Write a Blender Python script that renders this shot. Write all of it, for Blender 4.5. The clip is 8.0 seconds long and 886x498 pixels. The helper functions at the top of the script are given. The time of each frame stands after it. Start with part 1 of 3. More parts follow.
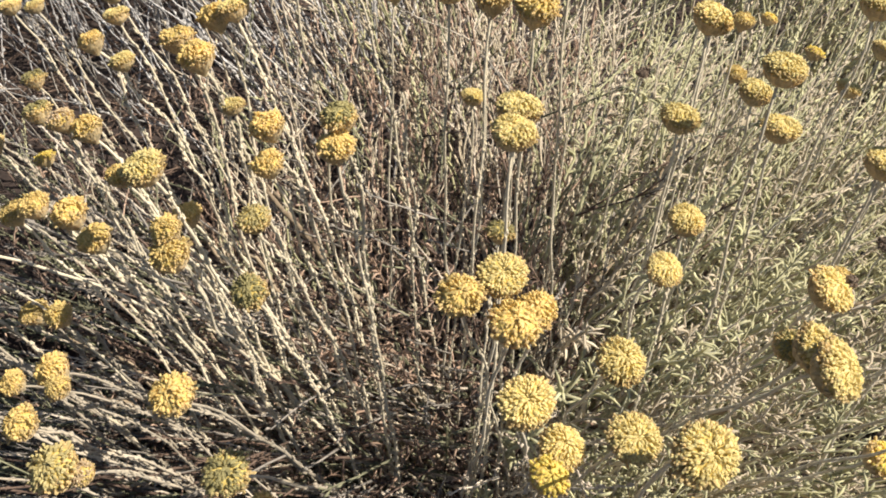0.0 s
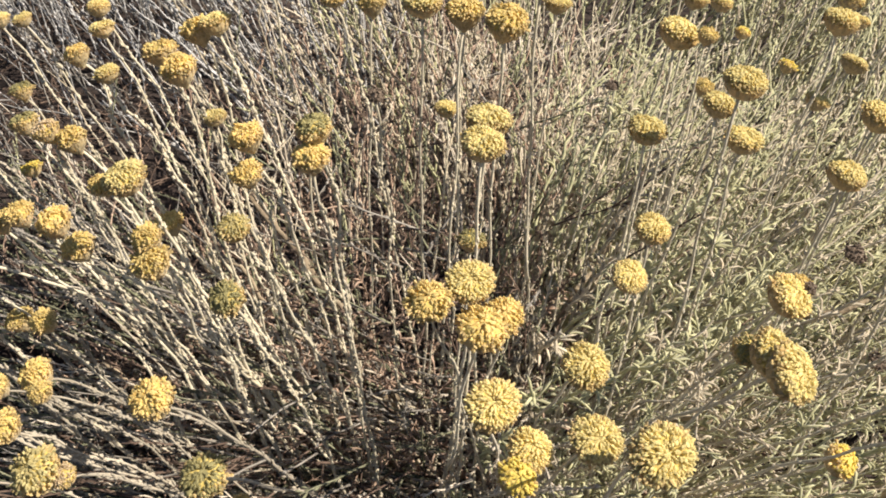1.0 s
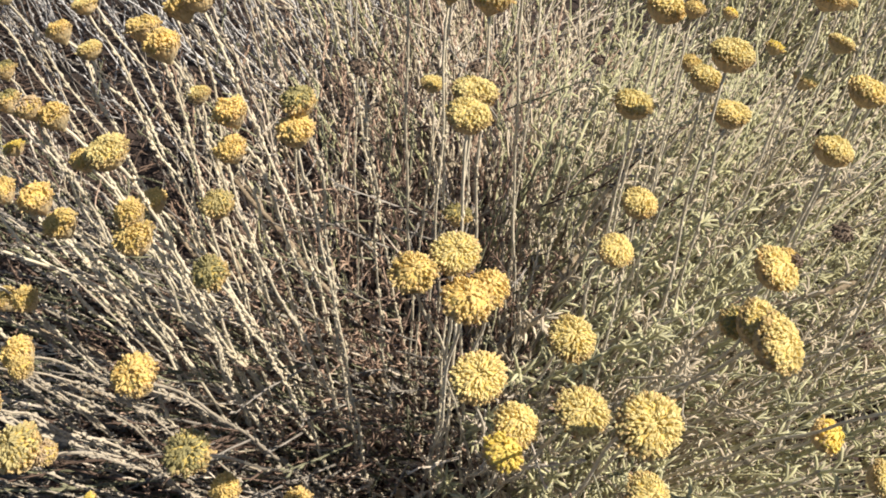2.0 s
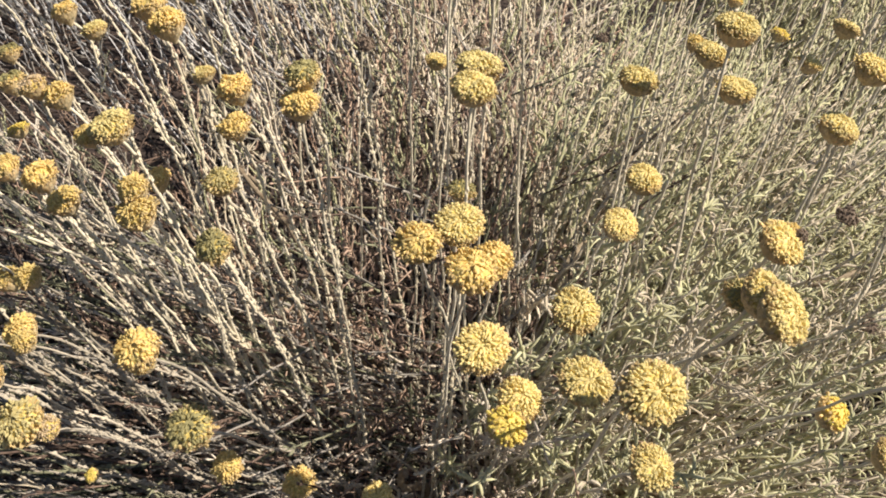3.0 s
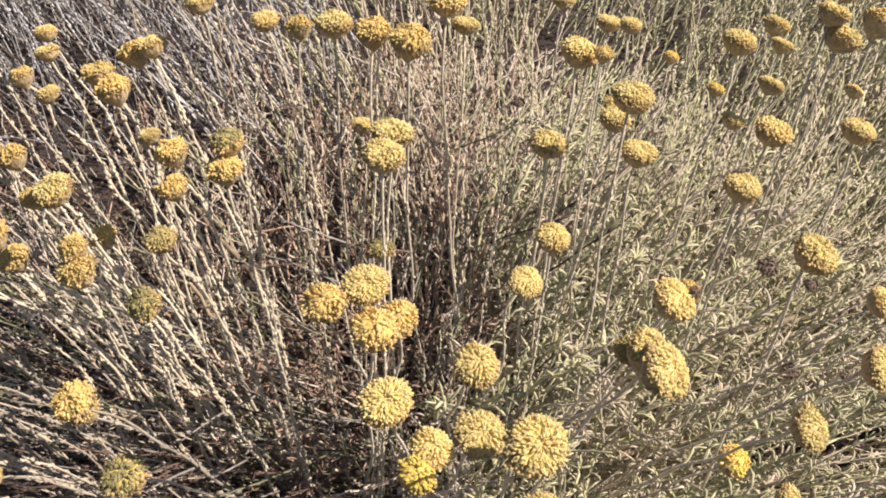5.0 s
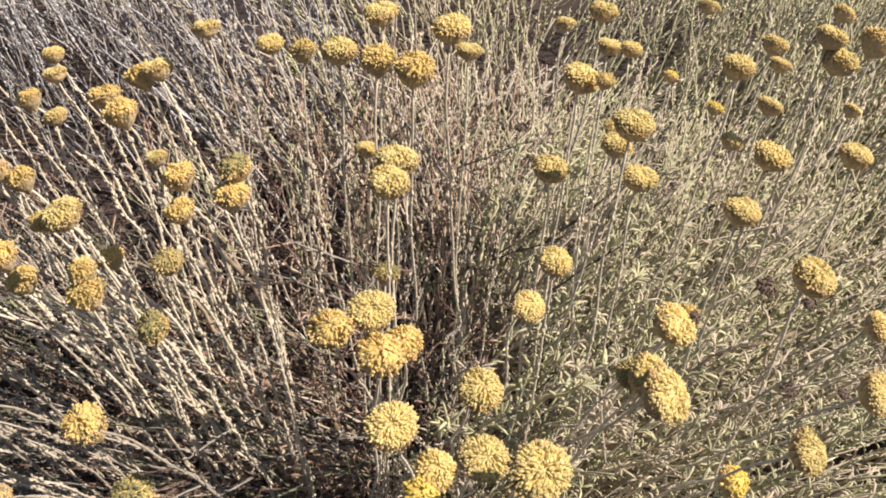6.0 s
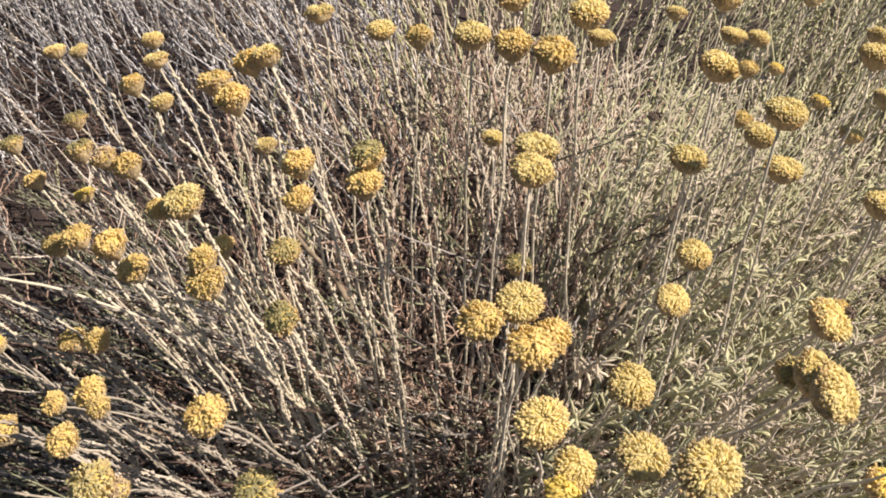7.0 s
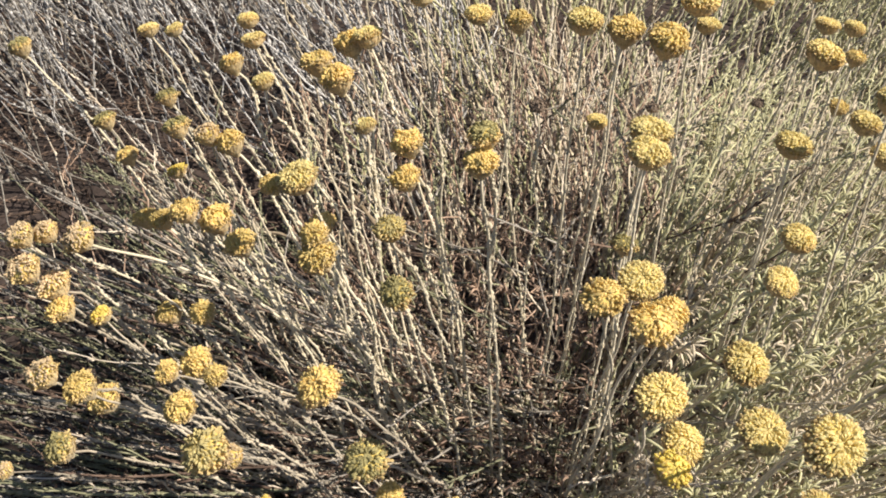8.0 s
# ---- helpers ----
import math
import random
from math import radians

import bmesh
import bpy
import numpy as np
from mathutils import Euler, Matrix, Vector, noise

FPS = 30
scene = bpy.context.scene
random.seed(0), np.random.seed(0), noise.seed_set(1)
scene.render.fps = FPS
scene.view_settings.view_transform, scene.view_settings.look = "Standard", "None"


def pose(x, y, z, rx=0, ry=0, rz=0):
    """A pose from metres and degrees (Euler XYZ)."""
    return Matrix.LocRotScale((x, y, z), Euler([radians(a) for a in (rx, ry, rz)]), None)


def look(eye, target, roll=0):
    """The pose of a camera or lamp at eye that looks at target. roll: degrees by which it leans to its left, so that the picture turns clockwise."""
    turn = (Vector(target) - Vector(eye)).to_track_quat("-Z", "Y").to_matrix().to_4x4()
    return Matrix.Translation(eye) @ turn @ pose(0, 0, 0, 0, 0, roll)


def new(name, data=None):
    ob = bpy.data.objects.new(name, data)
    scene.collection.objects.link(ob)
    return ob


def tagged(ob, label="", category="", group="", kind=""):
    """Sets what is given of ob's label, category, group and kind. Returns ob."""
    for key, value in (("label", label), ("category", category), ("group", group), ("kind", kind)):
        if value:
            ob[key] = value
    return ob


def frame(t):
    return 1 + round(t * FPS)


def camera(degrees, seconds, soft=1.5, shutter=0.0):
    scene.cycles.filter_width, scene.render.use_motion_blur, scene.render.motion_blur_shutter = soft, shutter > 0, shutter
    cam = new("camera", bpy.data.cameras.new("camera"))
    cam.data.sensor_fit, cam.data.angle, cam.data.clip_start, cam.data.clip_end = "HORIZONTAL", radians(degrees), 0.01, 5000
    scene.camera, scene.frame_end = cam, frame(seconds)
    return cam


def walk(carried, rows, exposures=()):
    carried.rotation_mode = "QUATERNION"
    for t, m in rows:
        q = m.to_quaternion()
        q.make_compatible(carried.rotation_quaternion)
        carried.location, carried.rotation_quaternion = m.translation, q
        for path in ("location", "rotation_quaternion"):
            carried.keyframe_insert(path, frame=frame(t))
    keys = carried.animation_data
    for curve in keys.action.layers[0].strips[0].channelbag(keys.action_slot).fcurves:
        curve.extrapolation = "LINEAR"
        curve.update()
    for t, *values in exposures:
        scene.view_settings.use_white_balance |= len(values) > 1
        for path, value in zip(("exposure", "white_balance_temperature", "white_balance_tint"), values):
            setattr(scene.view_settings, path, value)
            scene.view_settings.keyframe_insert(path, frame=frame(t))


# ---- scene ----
cam = camera(44.0, 8.0, soft=1.85)
PATH = [
    (0, (0.0652, 0.0338, 0.4196), (-0.0368, 1.5927, -0.8291), 2.82),
    (0.5, (0.0650, 0.0324, 0.4224), (-0.0314, 1.5854, -0.8341), 2.89),
    (1, (0.0728, 0.0273, 0.4244), (-0.0260, 1.5991, -0.8083), 2.95),
    (1.5, (0.0753, 0.0255, 0.4201), (-0.0061, 1.6016, -0.8084), 3.33),
    (2.8, (0.0715, 0.0245, 0.4148), (-0.0031, 1.5810, -0.8388), 3.51),
    (3, (0.0748, 0.0198, 0.4101), (-0.0097, 1.5989, -0.8143), 3.56),
    (3.5, (0.0805, 0.0164, 0.4109), (0.0065, 1.6089, -0.7969), 4.41),
    (4, (0.0841, 0.0116, 0.4232), (0.0018, 1.6041, -0.7840), 3.61),
    (4.5, (0.1044, 0.0178, 0.4289), (-0.0308, 1.6001, -0.7868), 2.29),
    (4.7, (0.1051, 0.0161, 0.4277), (-0.0225, 1.6109, -0.7726), 2.10),
    (5.8, (0.0984, 0.0119, 0.4329), (0.0142, 1.6332, -0.7352), 4.01),
    (6, (0.1021, 0.0130, 0.4359), (-0.0140, 1.6266, -0.7400), 2.57),
    (6.5, (0.0878, 0.0119, 0.4377), (-0.0365, 1.6201, -0.7448), 2.56),
    (7, (0.0648, 0.0156, 0.4265), (-0.0721, 1.6266, -0.7507), 2.74),
    (7.5, (0.0499, 0.0055, 0.4296), (-0.0882, 1.6087, -0.7582), 4.14),
    (8, (0.0340, 0.0028, 0.4285), (-0.1127, 1.5981, -0.7688), 3.58),
]
# seconds, stops, kelvin, tint: a little more magenta from 4 s to 7.5 s
EXPOSURES = [(0.0, 0.62, 6500, 6), (3.0, 0.60, 6500, 7), (4.5, 0.60, 6500, 14), (6.0, 0.57, 6500, 13), (7.5, 0.56, 6500, 13), (8.0, 0.67, 6500, 6)]
walk(cam, [(t, look(eye, target, roll)) for t, eye, target, roll in PATH], EXPOSURES)

# ---- light ----
SUN = Vector((0.655, -0.06, 0.753)).normalized()
world = bpy.data.worlds.new("sky")
scene.world = world
world.use_nodes = True
wn = world.node_tree.nodes
sky = wn.new("ShaderNodeTexSky")
sky.sky_type = "NISHITA"
sky.sun_disc = False
sky.sun_elevation = math.asin(SUN.z)
sky.sun_rotation = math.atan2(SUN.x, SUN.y)
world.node_tree.links.new(sky.outputs["Color"], wn["Background"].inputs["Color"])
wn["Background"].inputs["Strength"].default_value = 0.05
sun_data = bpy.data.lights.new("sun", "SUN")
sun_data.energy, sun_data.angle, sun_data.color = 5.0, radians(0.5), (1.0, 0.89, 0.75)
sun = new("sun", sun_data)
sun.matrix_world = Matrix.Translation((2, 0, 2)) @ SUN.to_track_quat("Z", "Y").to_matrix().to_4x4()

# ---- materials ----


def mat(name, low, high, rough=0.8, scale=300.0, bump=0.0, island=0.0, thing=0.0, sheen=0.0, glow=0.0, wide=18.0):
    """Two colours mixed by fine and wide noise, with a spread by piece (island) and by object (thing), and some light let through (glow)."""
    m = bpy.data.materials.new(name)
    m.use_nodes = True
    nt = m.node_tree
    n, ln = nt.nodes, nt.links
    b = n["Principled BSDF"]
    b.inputs["Roughness"].default_value = rough
    b.inputs["Specular IOR Level"].default_value = 0.25
    b.inputs["Sheen Weight"].default_value = sheen
    b.inputs["Sheen Roughness"].default_value = 0.6
    co = n.new("ShaderNodeTexCoord")
    fine, big = n.new("ShaderNodeTexNoise"), n.new("ShaderNodeTexNoise")
    fine.inputs["Scale"].default_value, fine.inputs["Detail"].default_value = scale, 3.0
    big.inputs["Scale"].default_value, big.inputs["Detail"].default_value = wide, 2.0
    ln.new(co.outputs["Object"], fine.inputs["Vector"])
    ln.new(co.outputs["Object"], big.inputs["Vector"])
    add = n.new("ShaderNodeMath")
    add.operation = "ADD"
    ln.new(fine.outputs["Fac"], add.inputs[0])
    ln.new(big.outputs["Fac"], add.inputs[1])
    ramp = n.new("ShaderNodeMapRange")
    ramp.inputs["From Min"].default_value, ramp.inputs["From Max"].default_value = 0.7, 1.3
    ln.new(add.outputs[0], ramp.inputs["Value"])
    mix = n.new("ShaderNodeMix")
    mix.data_type = "RGBA"
    mix.inputs["A"].default_value, mix.inputs["B"].default_value = (*low, 1), (*high, 1)
    ln.new(ramp.outputs["Result"], mix.inputs["Factor"])
    out = mix.outputs["Result"]
    for weight, node, sock in ((island, "ShaderNodeNewGeometry", "Random Per Island"), (thing, "ShaderNodeObjectInfo", "Random")):
        if weight:
            g = n.new(node)
            rng = n.new("ShaderNodeMapRange")
            rng.inputs["To Min"].default_value, rng.inputs["To Max"].default_value = 1 - weight, 1 + weight
            ln.new(g.outputs[sock], rng.inputs["Value"])
            hsv = n.new("ShaderNodeHueSaturation")
            ln.new(rng.outputs["Result"], hsv.inputs["Value"])
            ln.new(out, hsv.inputs["Color"])
            out = hsv.outputs["Color"]
    ln.new(out, b.inputs["Base Color"])
    if bump:
        bp = n.new("ShaderNodeBump")
        bp.inputs["Strength"].default_value, bp.inputs["Distance"].default_value = bump, 0.001
        ln.new(fine.outputs["Fac"], bp.inputs["Height"])
        ln.new(bp.outputs["Normal"], b.inputs["Normal"])
    if glow:
        tr = n.new("ShaderNodeBsdfTranslucent")
        ms = n.new("ShaderNodeMixShader")
        ms.inputs["Fac"].default_value = glow
        ln.new(out, tr.inputs["Color"])
        ln.new(b.outputs["BSDF"], ms.inputs[1])
        ln.new(tr.outputs["BSDF"], ms.inputs[2])
        ln.new(ms.outputs["Shader"], n["Material Output"].inputs["Surface"])
    return m


YELLOW = mat("floret_yellow", (0.77, 0.63, 0.25), (0.92, 0.81, 0.43), 0.75, 900, island=0.16, thing=0.08, glow=0.30)
ORANGE = mat("floret_orange", (0.70, 0.52, 0.18), (0.87, 0.705, 0.33), 0.8, 900, island=0.18, thing=0.12, glow=0.30)
BRIGHT = mat("floret_bright", (0.80, 0.64, 0.14), (0.92, 0.78, 0.26), 0.75, 900, island=0.18, thing=0.05, glow=0.34)
# Olive of greenish heads; on some it is shade put into the colour.
OLIVE = mat("floret_olive", (0.33, 0.29, 0.13), (0.46, 0.41, 0.21), 0.9, 900, island=0.15, thing=0.12, glow=0.3)
PALE = mat("floret_pale", (0.56, 0.40, 0.24), (0.76, 0.62, 0.42), 0.85, 900, island=0.25, thing=0.12, glow=0.2)
SKIRT = mat("floret_skirt", (0.60, 0.44, 0.19), (0.80, 0.64, 0.35), 0.85, 900, island=0.25, thing=0.12, glow=0.3)
# Straw tone that stands in for yellow heads standing in dull shade.
SHADE_STRAW = mat("floret_shade_straw", (0.52, 0.44, 0.20), (0.71, 0.62, 0.33), 0.85, 900, island=0.2, thing=0.1, glow=0.34)
DEAD = mat("floret_dead", (0.10, 0.075, 0.058), (0.24, 0.18, 0.14), 0.9, 700, island=0.3)
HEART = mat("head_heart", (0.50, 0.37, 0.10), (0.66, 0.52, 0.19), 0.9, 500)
HUSK = mat("bract_tan", (0.64, 0.49, 0.24), (0.86, 0.71, 0.44), 0.85, 600, island=0.2, thing=0.1, sheen=0.3, glow=0.4)
STALK = mat("stalk_woolly", (0.54, 0.465, 0.34), (0.76, 0.68, 0.53), 0.85, 500, bump=0.4, thing=0.14, sheen=0.3, glow=0.08)
# Darker copy of the stalk colour, with the shady side's shade put in.
STALK_SHADE = mat("stalk_shade", (0.26, 0.22, 0.17), (0.48, 0.42, 0.34), 0.88, 500, bump=0.4, thing=0.3, sheen=0.2)
STRAW = mat("shoot_straw", (0.54, 0.45, 0.36), (0.82, 0.72, 0.60), 0.85, 260, island=0.24, sheen=0.3, glow=0.12)
GREY = mat("shoot_grey", (0.47, 0.395, 0.285), (0.76, 0.655, 0.51), 0.85, 260, island=0.24, sheen=0.3, glow=0.18)
GREEN = mat("shoot_green", (0.45, 0.445, 0.255), (0.77, 0.73, 0.475), 0.85, 260, island=0.24, sheen=0.3, glow=0.26)
# Brown of dead twigs and litter, darkened further to stand in for shade.
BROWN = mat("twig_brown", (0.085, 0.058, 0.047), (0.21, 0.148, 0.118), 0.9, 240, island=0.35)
# Grey-brown of dry stems, with the shady side's dimness put into the colour.
SHADOWED = mat("shoot_shadowed", (0.19, 0.168, 0.15), (0.41, 0.375, 0.34), 0.9, 260, island=0.25, glow=0.08)
ASHEN = mat("shoot_ashen", (0.40, 0.385, 0.385), (0.66, 0.64, 0.64), 0.9, 260, island=0.3, glow=0.1)
RUST = mat("twig_rust", (0.33, 0.225, 0.17), (0.60, 0.44, 0.345), 0.9, 240, island=0.3, glow=0.14)
# Grey-green of the low growth, taken darker for the shade there.
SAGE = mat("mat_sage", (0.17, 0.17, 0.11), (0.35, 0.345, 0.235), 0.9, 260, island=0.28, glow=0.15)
BARK = mat("bark", (0.20, 0.15, 0.10), (0.42, 0.34, 0.25), 0.9, 420, bump=0.9, thing=0.2)
# Soil brown taken nearly black, so the shrub's shade is in the colour.
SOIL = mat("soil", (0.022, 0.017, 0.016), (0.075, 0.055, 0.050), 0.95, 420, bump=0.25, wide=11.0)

# ---- mesh helpers ----
rng = np.random.default_rng(7)


def mesh_of(name, verts, faces, mats, index=None, smooth=True):
    me = bpy.data.meshes.new(name)
    me.from_pydata([tuple(v) for v in verts], [], faces)
    for m in mats:
        me.materials.append(m)
    if index is not None:
        me.polygons.foreach_set("material_index", index)
    if smooth:
        me.polygons.foreach_set("use_smooth", [True] * len(me.polygons))
    me.update()
    return me


def tri_mesh(name, verts, tris, material):
    """A mesh of triangles from arrays, for the large joined ones."""
    me = bpy.data.meshes.new(name)
    me.vertices.add(len(verts))
    me.vertices.foreach_set("co", verts.astype(np.float32).ravel())
    me.loops.add(tris.size)
    me.loops.foreach_set("vertex_index", tris.astype(np.int32).ravel())
    me.polygons.add(len(tris))
    me.polygons.foreach_set("loop_start", np.arange(0, tris.size, 3, dtype=np.int32))
    me.polygons.foreach_set("use_smooth", np.ones(len(tris), dtype=bool))
    me.materials.append(material)
    me.update(calc_edges=True)
    return me


def child(name, me, parent, m=None, label=""):
    ob = new(name, me)
    ob.parent = parent
    if m is not None:
        ob.matrix_local = m
    return tagged(ob, label)


def bezier(p, n):
    t = np.linspace(0, 1, n)[:, None]
    p = [np.array(q, float) for q in p]
    return (1 - t) ** 3 * p[0] + 3 * t * (1 - t) ** 2 * p[1] + 3 * t * t * (1 - t) * p[2] + t ** 3 * p[3]


def frames(line):
    """Two unit vectors square to a line at each of its points."""
    d = np.gradient(line, axis=0)
    d /= np.linalg.norm(d, axis=1)[:, None] + 1e-9
    side = np.array([0.31, 0.95, 0.05]) if abs(d[len(d) // 2][0]) > 0.8 else np.array([0.95, 0.31, 0.05])
    a = np.cross(d, side)
    a /= np.linalg.norm(a, axis=1)[:, None] + 1e-9
    return a, np.cross(d, a), d


def tube(line, radii, sides=6):
    """Vertices and triangles of a closed tube along a line."""
    a, b, _ = frames(line)
    ang = np.arange(sides) * 2 * np.pi / sides
    ring = np.cos(ang)[None, :, None] * a[:, None] + np.sin(ang)[None, :, None] * b[:, None]
    v = (line[:, None] + ring * np.asarray(radii)[:, None, None]).reshape(-1, 3)
    n = len(line)
    i, j = np.meshgrid(np.arange(n - 1), np.arange(sides), indexing="ij")
    q, k = i * sides + j, i * sides + (j + 1) % sides
    tris = np.concatenate([np.stack([q, k, k + sides], -1).reshape(-1, 3), np.stack([q, k + sides, q + sides], -1).reshape(-1, 3)])
    v = np.concatenate([v, line[:1], line[-1:]])
    js = np.arange(sides)
    e = (n - 1) * sides
    tris = np.concatenate([tris, np.stack([(js + 1) % sides, js, js * 0 + n * sides], -1), np.stack([e + js, e + (js + 1) % sides, js * 0 + n * sides + 1], -1)])
    return v, tris


def join(pieces):
    vs, ts, base = [], [], 0
    for v, t in pieces:
        vs.append(v)
        ts.append(t + base)
        base += len(v)
    return np.concatenate(vs), np.concatenate(ts)


SPINDLE = np.array([(0, 1, 3), (1, 2, 3), (2, 0, 3), (1, 0, 4), (2, 1, 4), (0, 2, 4)])
FLAKE = np.array([(0, 1, 2), (1, 0, 3), (0, 2, 3), (2, 1, 3)])


def leaves(line, count, first, size, width, lean, r, coarse=False):
    """Small thick leaves set round a line, each a spindle (coarse: a sliver of four faces) that points outward and along it."""
    a, b, d = frames(line)
    pos = r.uniform(first, 1.0, count) * (len(line) - 1)
    i = np.minimum(pos.astype(int), len(line) - 2)
    f = (pos - i)[:, None]
    p = line[i] * (1 - f) + line[i + 1] * f
    th = r.uniform(0, 2 * np.pi, count)[:, None]
    out = np.cos(th) * a[i] + np.sin(th) * b[i]
    k = r.uniform(lean * 0.5, lean * 1.5, count)[:, None]
    ax = d[i] * np.cos(k) + out * np.sin(k)
    u = np.cross(d[i], out)
    w = np.cross(ax, u)
    s = (size * r.uniform(0.55, 1.3, count))[:, None]
    wd = (width * r.uniform(0.7, 1.25, count))[:, None]
    mid = p + ax * s * 0.6
    if coarse:
        v = np.stack([mid + u * wd - w * wd * 0.5, mid - u * wd - w * wd * 0.5, p + ax * s + w * wd, p + w * wd * 0.4], 1).reshape(-1, 3)
        return v, (FLAKE[None] + 4 * np.arange(count)[:, None, None]).reshape(-1, 3)
    v = np.stack([mid + u * wd - w * wd * 0.4, mid + w * wd * 0.8, mid - u * wd - w * wd * 0.4, p + ax * s + w * s * 0.12, p], 1).reshape(-1, 3)
    t = (SPINDLE[None] + 5 * np.arange(count)[:, None, None]).reshape(-1, 3)
    return v, t


CURL = np.array([f for k in (0, 3) for m in range(3) for f in ((k + m, k + (m + 1) % 3, k + (m + 1) % 3 + 3), (k + m, k + (m + 1) % 3 + 3, k + m + 3))] + [(6, 7, 9), (7, 8, 9), (8, 6, 9)])


def curled(line, count, size, width, r, first=0.1):
    """Narrow leaves round a line that bend outward and hook back, each a tapered three-sided tube."""
    a, b, d = frames(line)
    i = r.integers(max(1, int(len(line) * first)), len(line) - 1, count)
    th = r.uniform(0, 2 * np.pi, count)[:, None]
    out = np.cos(th) * a[i] + np.sin(th) * b[i]
    side = np.cross(d[i], out)
    s = (size * r.uniform(0.55, 1.35, count))[:, None]
    bend = r.uniform(0.35, 0.85, count)[:, None]
    slant = r.normal(size=(count, 1)) * 0.08
    vs = []
    for k in range(4):
        f = 0.45 + bend * k
        p = line[i] + s * 0.7 * ((np.cos(0.45) - np.cos(f)) / bend * 0.55 * out + (np.sin(f) - np.sin(0.45) + 0.12 * k) * d[i]) + side * s * slant * k
        w = width * (0.75, 1.1, 1.0, 0.0)[k]
        normal = np.cos(f) * out - np.sin(f) * d[i]
        vs += [p] if k == 3 else [p + side * w, p - side * w * 0.5 + normal * w * 0.8, p - side * w * 0.5 - normal * w * 0.8]
    v = np.stack(vs, 1).reshape(-1, 3)
    return v, (CURL[None] + 10 * np.arange(count)[:, None, None]).reshape(-1, 3)


def wavy(line, amount, r, turns=7):
    """Shakes a line sideways, as a crooked twig runs, leaving its root where it is."""
    n = len(line)
    a, b, _ = frames(line)
    t = np.linspace(0, 1, n)
    for axis in (a, b):
        w = sum(r.normal() / (k ** 0.7) * np.sin(k * np.pi * t * 1.3 + r.uniform(0, 6.28)) for k in range(2, turns))
        line = line + axis * (w * amount * np.minimum(1, t * 4))[:, None]
    return line


def shoot(root, tip, rise, r, leafy=1.0, thick=0.0007, crook=0.0014, leaf=0.0031, wide=0.00076, sides=2, lean=0.5, curl=False, coarse=False):
    """A leafy shoot from root to tip; rise: the share of its length that it climbs before it leans over; sides: how many short side twigs; curl: hooked leaves."""
    root, tip = np.array(root, float), np.array(tip, float)
    d = tip - root
    ln = np.linalg.norm(d)
    up = np.array([0, 0, ln])
    line = bezier([root, root + d * 0.3 + up * rise * 0.35, tip - d * 0.25 + up * rise * 0.2, tip], max(5, int(ln / (0.012 if coarse else 0.0075))))
    line = wavy(line, crook * min(1, ln / 0.1), r, 11)
    pieces = [tube(line, np.linspace(thick, thick * 0.5, len(line)), 3)]
    n = int(ln / 0.0031 * leafy)

    def dressed(along, count):
        return curled(along, count, leaf, wide, r) if curl else leaves(along, count, 0.15, leaf, wide, lean, r, coarse)

    if n > 2:
        pieces.append(dressed(line, n))
    for k in range(sides):
        at = line[int(len(line) * r.uniform(0.35, 0.9))]
        way = d / ln + r.normal(size=3) * 0.32
        end = at + way / np.linalg.norm(way) * r.uniform(0.012, 0.035)
        side = wavy(bezier([at, at + (end - at) * 0.4, end - (0, 0, 0.004), end + (0, 0, 0.003)], 5), 0.0006, r)
        pieces.append(tube(side, np.linspace(thick * 0.6, thick * 0.4, 5), 3))
        pieces.append(dressed(side, int(8 * leafy) + 2))
    return join(pieces)


# ---- ground ----


def ground():
    n = 140
    g = np.linspace(-1, 1, n)
    g = np.sign(g) * (1.5 * np.abs(g) + 400 * np.abs(g) ** 31)
    vs = []
    for y in g:
        for x in g:
            px, py = x + 0.05, y + 0.6
            near = 1 / (1 + (px * px + py * py) * 0.3)
            h = 0.016 * noise.noise((px * 7, py * 7, 0)) + 0.007 * noise.noise((px * 23, py * 23, 3))
            vs.append((px, py, h * near - 0.008))
    fs = [(j * n + i, j * n + i + 1, (j + 1) * n + i + 1, (j + 1) * n + i) for j in range(n - 1) for i in range(n - 1)]
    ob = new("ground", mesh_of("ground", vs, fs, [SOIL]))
    return tagged(ob, "brown dry soil under the shrub, darkened for shade", "ground", kind="structure")


ground()

# ---- shrub ----
BASE = np.array([0.070, 0.37, 0.0])
MIDST = np.array([0.065, 0.30])
shrub = tagged(new("shrub"), "grey-green woolly shrub with dry stems spreading over soil", "shrub")
shrub.location = BASE


def place_part(name, v, t, material, label="", kind=""):
    ob = child(name, tri_mesh(name, v - BASE, t, material), shrub, None, label)
    return tagged(ob, kind=kind) if kind else ob


def crown(az, reach, lift):
    """A tip of the shrub: az, the way it grows in degrees from the x axis; reach, how far out; lift, its share of the full height there."""
    x, y = math.cos(radians(az)), math.sin(radians(az))
    full = 0.225 * max(0.25, 1 - (reach / 0.42) ** 2)
    low = max(0.0, -x * 0.8 - max(0.0, y) * 0.5 + max(0.0, -y) * 0.25)
    full *= 1 - 0.45 * min(1.0, low) * min(1, reach / 0.10)
    return np.array([BASE[0] + x * reach, BASE[1] + y * reach, max(0.012, full * lift)])


def root_at(az, r, spread=0.05):
    k = radians(az)
    d = r.uniform(0.2, 1.0) * spread
    return np.array([BASE[0] + math.cos(k) * d + r.normal() * 0.008, BASE[1] + math.sin(k) * d + r.normal() * 0.008, -0.006])


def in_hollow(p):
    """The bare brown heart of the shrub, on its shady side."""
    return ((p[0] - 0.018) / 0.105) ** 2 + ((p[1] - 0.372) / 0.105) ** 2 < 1


